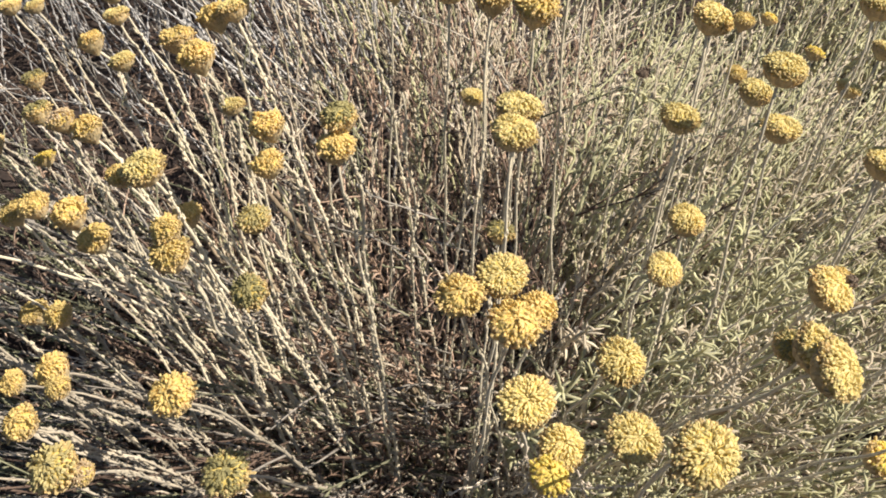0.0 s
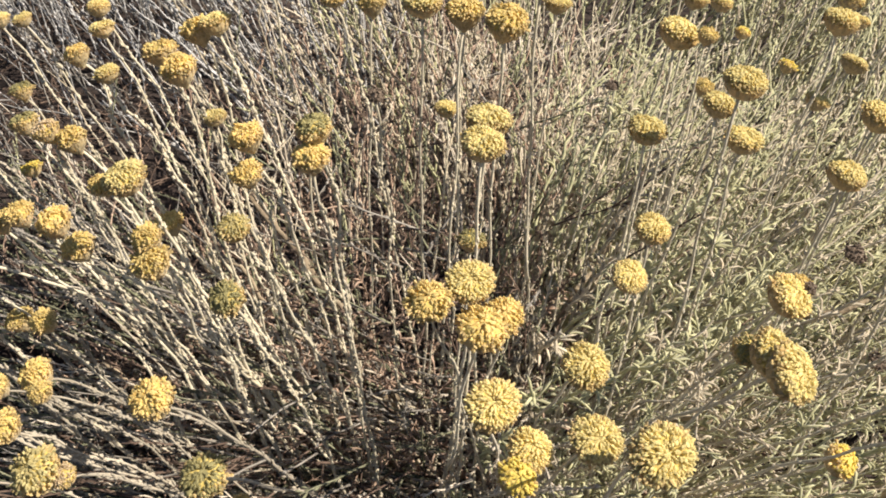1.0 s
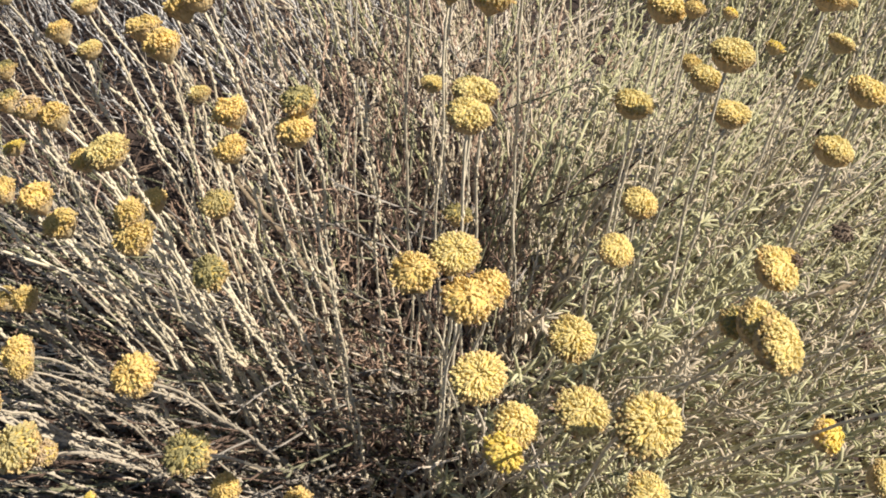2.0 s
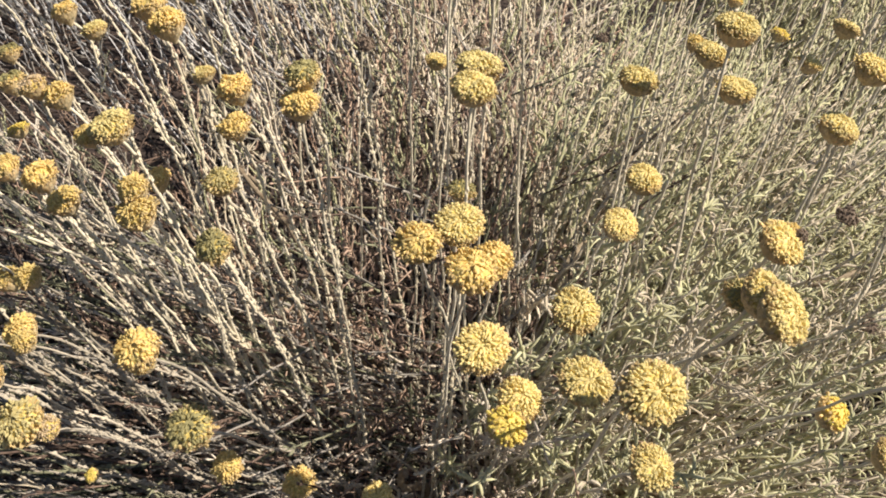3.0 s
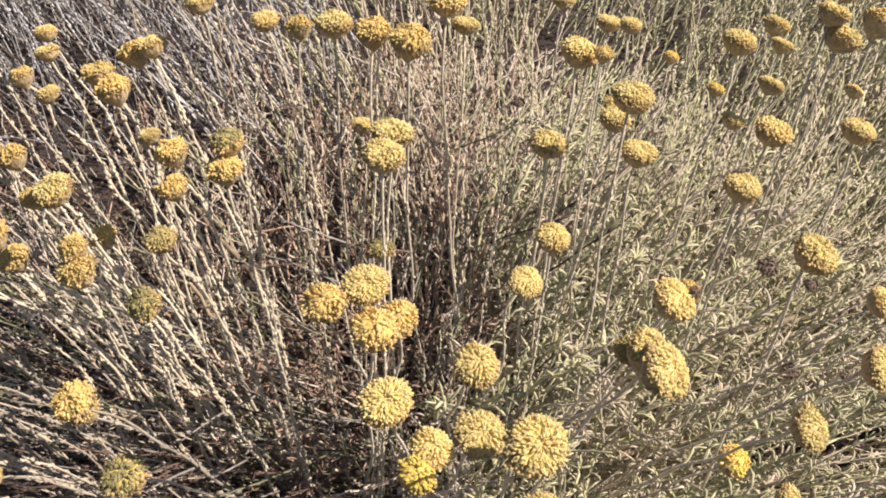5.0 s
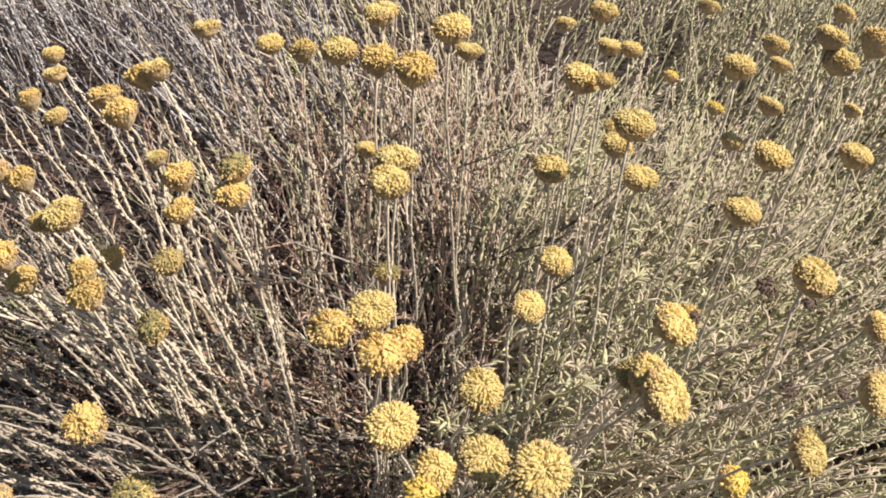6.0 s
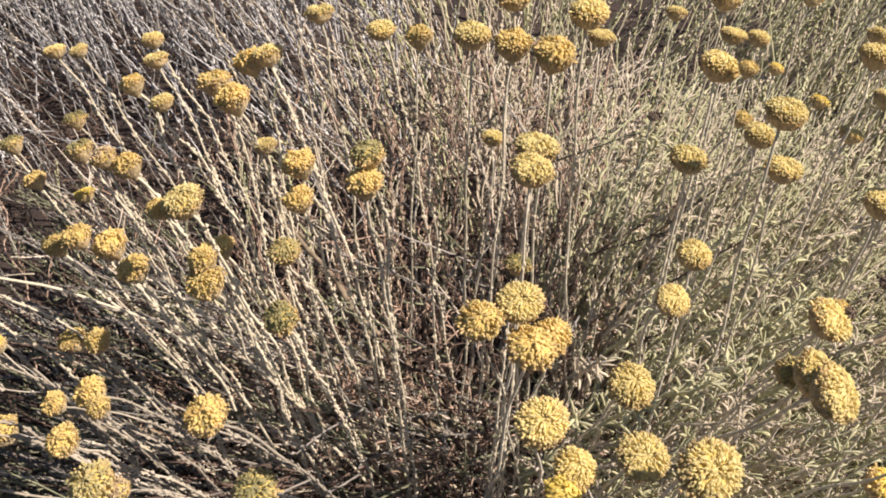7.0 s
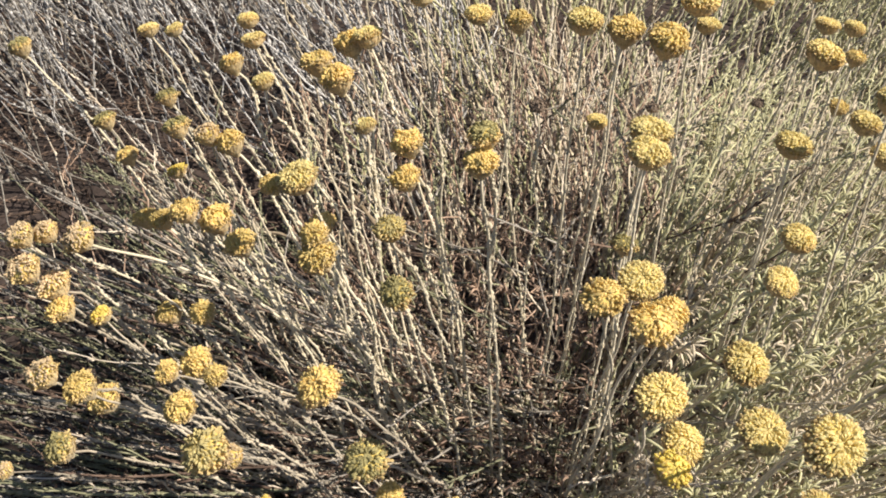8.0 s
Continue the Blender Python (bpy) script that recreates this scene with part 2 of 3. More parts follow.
# woody branches
for i in range(46):
    az = rng.uniform(0, 360)
    reach = rng.uniform(0.10, 0.24)
    tip = crown(az, reach, rng.uniform(0.25, 0.75))
    root = root_at(az, rng)
    d = tip - root
    line = wavy(bezier([root, root + d * 0.25 + (0, 0, 0.03), tip - d * 0.3 + (0, 0, 0.01), tip], 18), 0.0030, rng, 10)
    place_part("branch", *tube(line, np.linspace(0.0021, 0.0010, 18) * rng.uniform(0.7, 1.2), 7), BARK)

# long trailing stems that lie out over the shady side, side by side in loose bundles
BUNDLES = (143, 157, 171, 185, 199, 213, 227)
for i in range(63):
    az = BUNDLES[i % 7] + rng.normal() * 3.2
    reach = rng.uniform(0.18, 0.38)
    x, y = math.cos(radians(az)), math.sin(radians(az))
    z = (0.06 if i % 7 < 3 else 0.035) + 0.06 * ((i % 7) * 0.381 % 1) + rng.uniform(-0.012, 0.025)
    tip = np.array([BASE[0] + x * reach, BASE[1] + y * reach * 0.8, z * (1.1 - reach)])
    root = root_at(az, rng) + np.array([rng.uniform(0.0, 0.05), rng.uniform(-0.06, 0.01), 0])
    d = tip - root
    line = bezier([root, root + d * 0.18 + (0, 0, z * 0.95), tip - d * 0.35 + rng.normal(size=3) * 0.006, tip + (0, 0, 0.012)], 34)
    line = wavy(line, 0.0013, rng, 9)
    wide = rng.uniform(0.00045, 0.00085)
    pieces = [tube(line, np.linspace(wide * 1.2, wide * 0.7, 34), 5), leaves(line, int(reach / 0.0019), 0.12, 0.0036, 0.0007, 0.34, rng)]
    for k in range(4 if i % 2 else 2):
        at = line[rng.integers(8, 32)]
        way = d / np.linalg.norm(d) + rng.normal(size=3) * 0.25
        pieces.append(shoot(at, at + way / np.linalg.norm(way) * rng.uniform(0.02, 0.06), 0.0, rng, 0.9, 0.0005, 0.0008, 0.0036, 0.0006, 0))
    v, t = join(pieces)
    # darker colours on the lower bundles put their shade into the stems
    place_part("trailing_stem", v, t, (STRAW if i % 7 < 3 else SAGE, SAGE, SHADOWED, BROWN, GREY if i % 7 < 3 else BROWN, SHADOWED)[i % 6])

# thin stems lying level across the shaded heart
for i in range(64):
    y0 = rng.uniform(0.25, 0.42)
    z0 = rng.uniform(0.02, 0.10)
    p = np.array([rng.uniform(0.06, 0.13), y0 + rng.normal() * 0.012, z0 * rng.uniform(0.5, 0.9)])
    q = np.array([rng.uniform(-0.16, 0.0), y0 + rng.normal() * 0.02, z0 + rng.uniform(-0.005, 0.02)])
    place_part("trailing_stem", *shoot(p, q, rng.uniform(-0.08, 0.08), rng, 0.9, 0.0006, 0.0018, 0.0042, 0.0006, 4, 0.5), (GREY, SAGE, STRAW, SHADOWED, GREY)[i % 5])

# low grey-green growth under the trailing stems
mat_pieces = {"sage": [], "weathered": []}
for i in range(360):
    az = rng.uniform(135, 258)
    reach = 0.06 + 0.32 * math.sqrt(rng.random())
    x, y = math.cos(radians(az)), math.sin(radians(az))
    tip = np.array([BASE[0] + x * reach, BASE[1] + y * reach * 0.8, rng.uniform(0.012, 0.055)])
    start = tip - np.array([x, y * 0.8, -0.02]) * rng.uniform(0.05, 0.11)
    start[2] = max(0.0, start[2] - 0.02)
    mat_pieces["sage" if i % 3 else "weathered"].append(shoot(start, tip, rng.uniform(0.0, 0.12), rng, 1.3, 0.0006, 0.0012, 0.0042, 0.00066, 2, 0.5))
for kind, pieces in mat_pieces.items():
    place_part("low_mat", *join(pieces), SAGE if kind == "sage" else SHADOWED, "low dull grey-green leafy mat", "stuff")

# leafy shoots: those nearest to the middle one by one, the rest joined
SHADES = {"ashen": ASHEN, "sage": SAGE, "rust": RUST, "straw": STRAW, "grey": GREY, "green": GREEN, "brown": BROWN, "weathered": SHADOWED}
bundles = {kind: [] for kind in SHADES}
single = 0
for i in range(2300):
    az = rng.uniform(0, 360)
    x, y = math.cos(radians(az)), math.sin(radians(az))
    reach = math.sqrt(rng.uniform(0.0, 1.0)) * 0.34
    if y < -0.2:
        reach *= 1 + 0.35 * y
    left = x < -0.35 and y < 0.6
    lift = rng.uniform(0.35, 1.0)
    if left:
        az = min(BUNDLES, key=lambda k: abs(k - az)) + rng.normal() * 2.4
        x, y = math.cos(radians(az)), math.sin(radians(az))
    elif x > 0.1 and rng.random() < 0.65:
        # tufts: tips gather round common middles, with gaps between
        row = max(1, round(reach / 0.055))
        step = 62 / (row + 1.5)
        reach = row * 0.055 + rng.normal() * 0.008
        az = (round(az / step + 0.31 * row) - 0.31 * row) * step + rng.normal() * 0.010 / reach * 57
        lift = 0.62 + 0.3 * (math.sin(row * 4.7 + round(az / step) * 2.3)) * 0.5 + rng.uniform(-0.22, 0.22)
        x, y = math.cos(radians(az)), math.sin(radians(az))
        if y < -0.2:
            reach *= 1 + 0.35 * y
    tip = crown(az, reach, lift)
    if left:
        tip[2] *= 0.50 if az > 178 else 0.72
    if not left and x < 0.05:
        over = min(1.0, 0.25 - x / 0.45) * min(1.0, reach / 0.12)
        tip += np.array([-0.085 * over, 0.0, -0.22 * over * tip[2]])
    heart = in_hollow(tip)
    if left and reach > 0.23 and az < 185 and rng.random() < 0.7:
        continue
    if rng.random() < (0.9 if heart else 0.92 if tip[0] < -0.10 else 0.91 if left else 0.55 if in_hollow(tip * 0.65 + BASE * 0.35) and tip[0] < 0.06 else 0.60 if x < 0.12 else 0.30 if x < 0.3 else 0.0):
        continue
    right = x > 0.3
    pick = rng.random()
    kind = ("straw" if pick < 0.6 else "green") if left else (("green" if pick < 0.65 else "grey") if right else ("grey" if pick < 0.6 else ("straw" if pick < 0.82 else "green")))
    # dead brown shoots, whose dark tone also carries the shade of the heart
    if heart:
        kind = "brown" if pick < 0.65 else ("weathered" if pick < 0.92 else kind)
    elif not left and not right and rng.random() < (0.35 if x < -0.05 else 0.2):
        kind = "rust"
    # shoots past 178 degrees take the two kinds with shade in their colour
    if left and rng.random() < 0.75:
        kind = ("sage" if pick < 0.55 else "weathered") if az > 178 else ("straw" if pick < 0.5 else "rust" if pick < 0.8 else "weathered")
    start = root_at(az, rng)
    if rng.random() < 0.6:
        start = start + (tip - start) * rng.uniform(0.1, 0.5) * np.array([1, 1, 0.6])
    if left:
        start = BASE + (tip - BASE) * rng.uniform(0.30, 0.60) * np.array([1, 1, 0.35])
    elif x < 0.15 and y > 0:
        if tip[1] < 0.43:
            continue
        start = np.array([BASE[0] + (tip[0] - BASE[0]) * 0.75 + rng.normal() * 0.008, max(start[1], rng.uniform(0.40, 0.44)), 0.0])
    front = right and y < 0.25
    if front and rng.random() < 0.58:
        continue
    if right:
        piece = shoot(start, tip, rng.uniform(0.0, 0.35), rng, 0.66 if front else 0.74, 0.0007, 0.0025, 0.0058 if front else 0.0050, 0.00048 if front else 0.00042, 2, curl=True)
    else:
        piece = shoot(start, tip, rng.uniform(-0.05, 0.2) if left else rng.uniform(0.0, 0.35), rng, 0.9 if left else 0.95, 0.0007, 0.0010 if left else 0.0030, 0.0038, 0.00056, 2 if left else 3, 0.34 if left else 0.40)
    if single < 280 and 0.04 < reach < 0.26 and tip[1] < 0.40:
        single += 1
        place_part("shoot", *piece, SHADES[kind])
    else:
        bundles[kind].append(piece)
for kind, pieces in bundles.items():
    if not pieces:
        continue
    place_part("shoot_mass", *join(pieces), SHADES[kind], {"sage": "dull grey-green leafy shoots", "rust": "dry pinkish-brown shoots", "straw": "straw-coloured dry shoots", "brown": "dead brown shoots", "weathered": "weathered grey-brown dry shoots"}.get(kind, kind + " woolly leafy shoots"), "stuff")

# sprigs with larger hooked leaves on the sunny front
for i in range(210):
    az = rng.uniform(-95, 75)
    reach = rng.uniform(0.05, 0.29)
    tip = crown(az, reach, rng.uniform(0.5, 0.95))
    if in_hollow(tip):
        continue
    start = tip - np.array([math.cos(radians(az)) * 0.5, math.sin(radians(az)) * 0.5, 0.7]) * rng.uniform(0.04, 0.09)
    line = wavy(bezier([start, start + (tip - start) * 0.3 + (0, 0, 0.004), tip - (tip - start) * 0.2, tip], 10), 0.0012, rng)
    v, t = join([tube(line, np.linspace(0.0009, 0.0005, 10), 4), curled(line, int(np.linalg.norm(tip - start) / 0.0026), 0.0070, 0.00058, rng)])
    place_part("sprig", v, t, GREEN if i % 3 else GREY)

# short twigs that fill the shrub between the shoots
fill = {"rust": [], "sage": [], "straw": [], "grey": [], "green": [], "brown": [], "weathered": []}
for i in range(5600):
    az = rng.uniform(0, 360)
    x, y = math.cos(radians(az)), math.sin(radians(az))
    reach = math.sqrt(rng.random()) * 0.33
    if y < -0.2:
        reach *= 1 + 0.5 * y
    lift = rng.uniform(0.05, 0.85)
    p = crown(az, reach, lift)
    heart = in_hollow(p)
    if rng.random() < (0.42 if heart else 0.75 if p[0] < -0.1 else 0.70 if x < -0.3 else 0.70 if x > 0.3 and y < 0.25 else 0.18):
        continue
    way = np.array([x * (0.3 + reach * 4), y * (0.3 + reach * 4), 0.75]) + rng.normal(size=3) * (0.6 if x < 0.3 and y > -0.1 else 0.3)
    if x < -0.3:
        way[2] *= 0.45
    q = p + way / np.linalg.norm(way) * rng.uniform(0.018, 0.05)
    q[2] = max(q[2], 0.004)
    pick = rng.random()
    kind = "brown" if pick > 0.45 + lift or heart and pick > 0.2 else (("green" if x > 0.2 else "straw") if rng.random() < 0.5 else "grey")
    # dark kinds here also put the shade between the stems into colour
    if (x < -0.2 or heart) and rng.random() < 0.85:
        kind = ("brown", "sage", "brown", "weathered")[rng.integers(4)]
    elif x < 0.35 and y > 0 and kind in ("brown", "grey") and rng.random() < 0.65:
        kind = "rust"
    fill[kind].append(shoot(p, q, 0.0, rng, 0.8, 0.0005, 0.0010, 0.0040, 0.00058, 0, 0.42))
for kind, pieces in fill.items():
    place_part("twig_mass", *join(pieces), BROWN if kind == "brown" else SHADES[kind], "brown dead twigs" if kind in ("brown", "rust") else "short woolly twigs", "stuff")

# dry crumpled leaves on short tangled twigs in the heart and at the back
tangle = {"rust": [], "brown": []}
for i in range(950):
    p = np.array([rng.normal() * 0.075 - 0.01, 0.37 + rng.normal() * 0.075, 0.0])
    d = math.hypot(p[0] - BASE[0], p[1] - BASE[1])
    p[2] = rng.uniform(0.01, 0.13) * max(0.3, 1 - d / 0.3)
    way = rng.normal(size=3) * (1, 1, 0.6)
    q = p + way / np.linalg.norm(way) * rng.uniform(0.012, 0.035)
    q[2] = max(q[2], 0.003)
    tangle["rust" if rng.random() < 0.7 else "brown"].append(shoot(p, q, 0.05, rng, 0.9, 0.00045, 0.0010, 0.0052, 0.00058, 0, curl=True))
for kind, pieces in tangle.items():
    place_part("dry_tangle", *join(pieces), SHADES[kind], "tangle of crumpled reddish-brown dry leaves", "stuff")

# ---- low scrub behind ----
far = {"ashen": [], "straw": [], "grey": [], "green": [], "weathered": []}
tufts = [(rng.normal() * 0.42 + 0.06, 0.50 + abs(rng.normal()) * 0.42) for k in range(150)]
tufts += [(0.22 + abs(rng.normal()) * 0.35, 0.42 + abs(rng.normal()) * 0.40) for k in range(190)]
tufts += [(rng.uniform(-0.55, -0.20), rng.uniform(0.60, 1.0)) for k in range(45)]
for i in range(3900):
    cx, cy = tufts[rng.integers(len(tufts))]
    x, y = cx + rng.normal() * 0.06, cy + rng.normal() * 0.06
    if y < 0.44 or math.hypot(x - BASE[0], y - BASE[1]) < 0.16:
        continue
    if x < -0.10 and rng.random() < (0.25 if y < 0.68 else 0.15):
        continue
    h = rng.uniform(0.07, 0.20)
    p = np.array([x, y, -0.006])
    q = p + np.array([rng.normal() * 0.04 + 0.05 * (x > 0.1) - 0.06 * (x < 0.04), rng.normal() * 0.04, h])
    kind = "grey" if rng.random() < 0.55 else ("green" if x > 0 else "straw")
    if x > 0.12 and rng.random() < 0.4:
        kind = "green"
    # grey scrub on this side, its shade put into the colour
    if x < -0.08 and rng.random() < 0.75:
        kind = "weathered"
    if x < 0.0 and y > 0.60 and rng.random() < 0.7:
        kind = "ashen"
    if x < -0.06 and y < 0.70 and rng.random() < (0.65 if y < 0.56 else 0.30):
        continue
    far[kind].append(shoot(p, q, 0.2, rng, 0.42, 0.0006 if x < -0.1 else 0.0009, 0.0014, 0.0050, 0.0009, 1, 0.38, coarse=True))
for kind, pieces in far.items():
    v, t = join(pieces)
    ob = new("scrub", tri_mesh("scrub", v, t, SHADES[kind]))
    tagged(ob, kind + " dry scrub growing behind the shrub", "scrub", kind="stuff")

# dead stalks and leaf litter lying on the soil round the shrub
pieces = []
for i in range(800):
    az, d = rng.uniform(0, 2 * math.pi), 0.10 + abs(rng.normal()) * 0.28
    p = np.array([BASE[0] - 0.08 + math.cos(az) * d, BASE[1] + 0.12 + math.sin(az) * d, 0.004])
    k = rng.uniform(0, 2 * math.pi)
    q = p + np.array([math.cos(k), math.sin(k), rng.uniform(0.0, 0.25)]) * rng.uniform(0.015, 0.06)
    pieces.append(shoot(p, q, 0.0, rng, 0.35, 0.0006, 0.0018, 0.0036, 0.0006, 0, coarse=True))
for i in range(450):
    p = np.array([-0.30 + rng.normal() * 0.17, 0.68 + rng.normal() * 0.17, 0.003])
    k = rng.uniform(0, 2 * math.pi)
    q = p + np.array([math.cos(k), math.sin(k), rng.uniform(0.0, 0.35)]) * rng.uniform(0.02, 0.07)
    pieces.append(shoot(p, q, 0.0, rng, 0.5, 0.0007, 0.0018, 0.0046, 0.0008, 1, coarse=True))
v, t = join(pieces)
tagged(new("litter", tri_mesh("litter", v, t, BROWN)), "brown dead twigs and leaf litter on soil", "litter", kind="stuff")

# ---- flower stalks ----


def head_mesh(name, seed, material, count=420, flat=0.74, dimple=0.36, rough=0.035, low=1.2, shag=0.03):
    """A flower head one unit across: a dome of small flared tubes set close, puckered at the top, standing on z = 0."""
    r = np.random.default_rng(seed)
    vs, fs, idx = [], [], []
    rings, seg = 7, 14
    for k in range(rings):
        a = math.pi * 0.60 * k / (rings - 1)
        for s in range(seg):
            b = 2 * math.pi * s / seg
            vs.append((0.435 * math.sin(a) * math.cos(b), 0.435 * math.sin(a) * math.sin(b), 0.30 + 0.435 * flat * math.cos(a) * (1 - dimple * 1.6 * math.exp(-(a / 0.3) ** 2))))
    for k in range(rings - 1):
        for s in range(seg):
            e = (s + 1) % seg
            fs.append((k * seg + s, (k + 1) * seg + s, (k + 1) * seg + e, k * seg + e))
            idx.append(1)
    gold = math.pi * (3 - math.sqrt(5))
    squash = (r.uniform(-0.08, 0.08), r.uniform(0, 6.28))
    rays, spin = int(r.integers(6, 10)), r.uniform(0, 6.28)
    for i in range(count):
        c = 1 - (i + 0.5) / count * low
        a, b = math.acos(c) + r.normal() * 0.045, i * gold + r.normal() * 0.13
        n = Vector((math.sin(a) * math.cos(b), math.sin(a) * math.sin(b), math.cos(a) * flat))
        lump = noise.noise((n.x * 2.2 + seed, n.y * 2.2, n.z * 2.2)) * shag * 2 + noise.noise((n.x * 6 + seed, n.y * 6, n.z * 6)) * 0.03
        out = 0.5 * (1 + squash[0] * math.cos(2 * b + squash[1])) * (1 + lump) * (1 - dimple * math.exp(-(a / 0.25) ** 2)) * (1 + r.normal() * rough)
        cleft = math.exp(-(math.sin((b + 0.5 * math.sin(2 * b + spin)) * rays / 2 + spin) / 0.26) ** 2) * math.exp(-((a - 0.32) / 0.36) ** 2)
        out *= 1 - (0.26 if dimple > 0.1 else 0.0) * cleft
        rim = max(0.0, a - 1.30)
        if rim:
            out *= 1 + r.uniform(-0.10, 0.06)
        top = n * out + Vector((0, 0, 0.30))
        bottom = n * 0.38 * (out / 0.5) + Vector((0, 0, 0.30))
        ax = (Vector((n.x, n.y, n.z / flat + 0.15 - rim)) + Vector(r.normal(size=3)) * 0.15).normalized()
        w = ax.cross(Vector((-n.y, n.x, 0.001))).normalized()
        u = w.cross(ax)
        long = 1.0 + 0.75 * math.exp(-(a / 0.8) ** 2)
        wide = 0.036 * r.uniform(0.7, 1.15) * (1.2 if a < 0.45 else 1.0) * (420 / count) ** 0.5
        first = len(vs)
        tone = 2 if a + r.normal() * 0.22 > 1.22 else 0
        turn = r.normal() * 0.3
        for centre, rad in ((bottom, wide * 0.55), (top, wide)):
            for s in range(4):
                g = turn + s * math.pi / 2
                vs.append(centre + (u * math.cos(g) / long ** 0.5 + w * math.sin(g) * long) * rad)
        vs.append(top + ax * r.uniform(0.0, 0.035))
        for s in range(4):
            e = (s + 1) % 4
            fs.append((first + s, first + e, first + 4 + e, first + 4 + s))
            fs.append((first + 4 + s, first + 4 + e, first + 8))
            idx.extend((tone, tone))
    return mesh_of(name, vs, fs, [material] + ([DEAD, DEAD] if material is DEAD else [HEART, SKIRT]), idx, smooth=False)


def cup_mesh(seed, deep):
    """The cup under a head: a funnel one unit across that narrows to the stem, clad in four rows of ragged narrow scales."""
    r = np.random.default_rng(seed)
    vs, fs = [], []
    prof = [(0.055, -0.30 * deep), (0.11, -0.22 * deep), (0.25, -0.10 * deep), (0.37, 0.04), (0.43, 0.18), (0.38, 0.29)]
    seg = 16
    for rad, z in prof:
        for s in range(seg):
            b = 2 * math.pi * s / seg
            vs.append((rad * math.cos(b), rad * math.sin(b), z))
    for k in range(len(prof) - 1):
        for s in range(seg):
            e = (s + 1) % seg
            fs.append((k * seg + s, k * seg + e, (k + 1) * seg + e, (k + 1) * seg + s))
    fs.append(tuple(range(seg))[::-1])
    for row, (rad, z, size) in enumerate(((0.14, -0.20 * deep, 0.17), (0.27, -0.09 * deep, 0.18), (0.38, 0.04, 0.20), (0.43, 0.15, 0.17))):
        m = 12 + row * 7
        for s in range(m):
            b = 2 * math.pi * (s + 0.5 * (row % 2)) / m + r.normal() * 0.08
            o = Vector((math.cos(b), math.sin(b), 0))
            side = Vector((-o.y, o.x, 0))
            up = (o * (0.70 - row * 0.16 + r.normal() * 0.18) + Vector((0, 0, 0.75)) + side * r.normal() * 0.15).normalized()
            p = o * rad + Vector((0, 0, z))
            ln, w = size * r.uniform(0.7, 1.25), 0.030 * r.uniform(0.7, 1.3)
            first = len(vs)
            vs.extend([p - side * w, p + side * w, p + up * ln * 0.6 + side * w * 0.9 + o * 0.015, p + up * ln + o * 0.02 * r.normal(), p + up * ln * 0.6 - side * w * 0.9 + o * 0.015, p + up * ln * 0.5 - o * 0.03])
            fs.extend([(first, first + 1, first + 2, first + 4), (first + 4, first + 2, first + 3), (first + 1, first, first + 5), (first + 2, first + 1, first + 5), (first + 3, first + 2, first + 5), (first + 4, first + 3, first + 5), (first, first + 4, first + 5)])
    return mesh_of("bract_cup", vs, fs, [HUSK], smooth=False)


LOOKS = {
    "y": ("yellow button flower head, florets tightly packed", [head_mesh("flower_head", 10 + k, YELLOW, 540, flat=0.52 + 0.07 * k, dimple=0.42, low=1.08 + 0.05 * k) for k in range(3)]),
    "o": ("dry orange-yellow flower head on a woolly stem", [head_mesh("flower_head", 20 + k, ORANGE, 360, 0.62 + 0.06 * k, 0.20, 0.06, 1.18, 0.11) for k in range(4)]),
    "s": ("small bright golden flower head, freshly open", [head_mesh("flower_head", 30 + k, BRIGHT, 200, 0.72, 0.24, 0.06) for k in range(2)]),
    "g": ("dull olive flower head, greenish and dimmed", [head_mesh("flower_head", 40 + k, OLIVE, 300, 0.66, 0.15, 0.06, 1.15, 0.09) for k in range(2)]),
    "f": ("straw-yellow flower head with shaggy florets, toned for shade", [head_mesh("flower_head", 70 + k, SHADE_STRAW, 320, 0.68, 0.2, 0.06, 1.18, 0.10) for k in range(2)]),
    "p": ("pale straw-pink withered flower head", [head_mesh("flower_head", 50 + k, PALE, 300, 0.68, 0.14, 0.07, 1.18, 0.12) for k in range(2)]),
    "d": ("small dead flower head, dark brown and dry", [head_mesh("flower_head", 60 + k, DEAD, 90, 0.95, 0.0, 0.16) for k in range(2)]),
}
CUPS = [cup_mesh(k, 0.5) for k in range(3)]
DEEP_CUPS = [cup_mesh(10 + k, 1.0) for k in range(3)]
made = 0


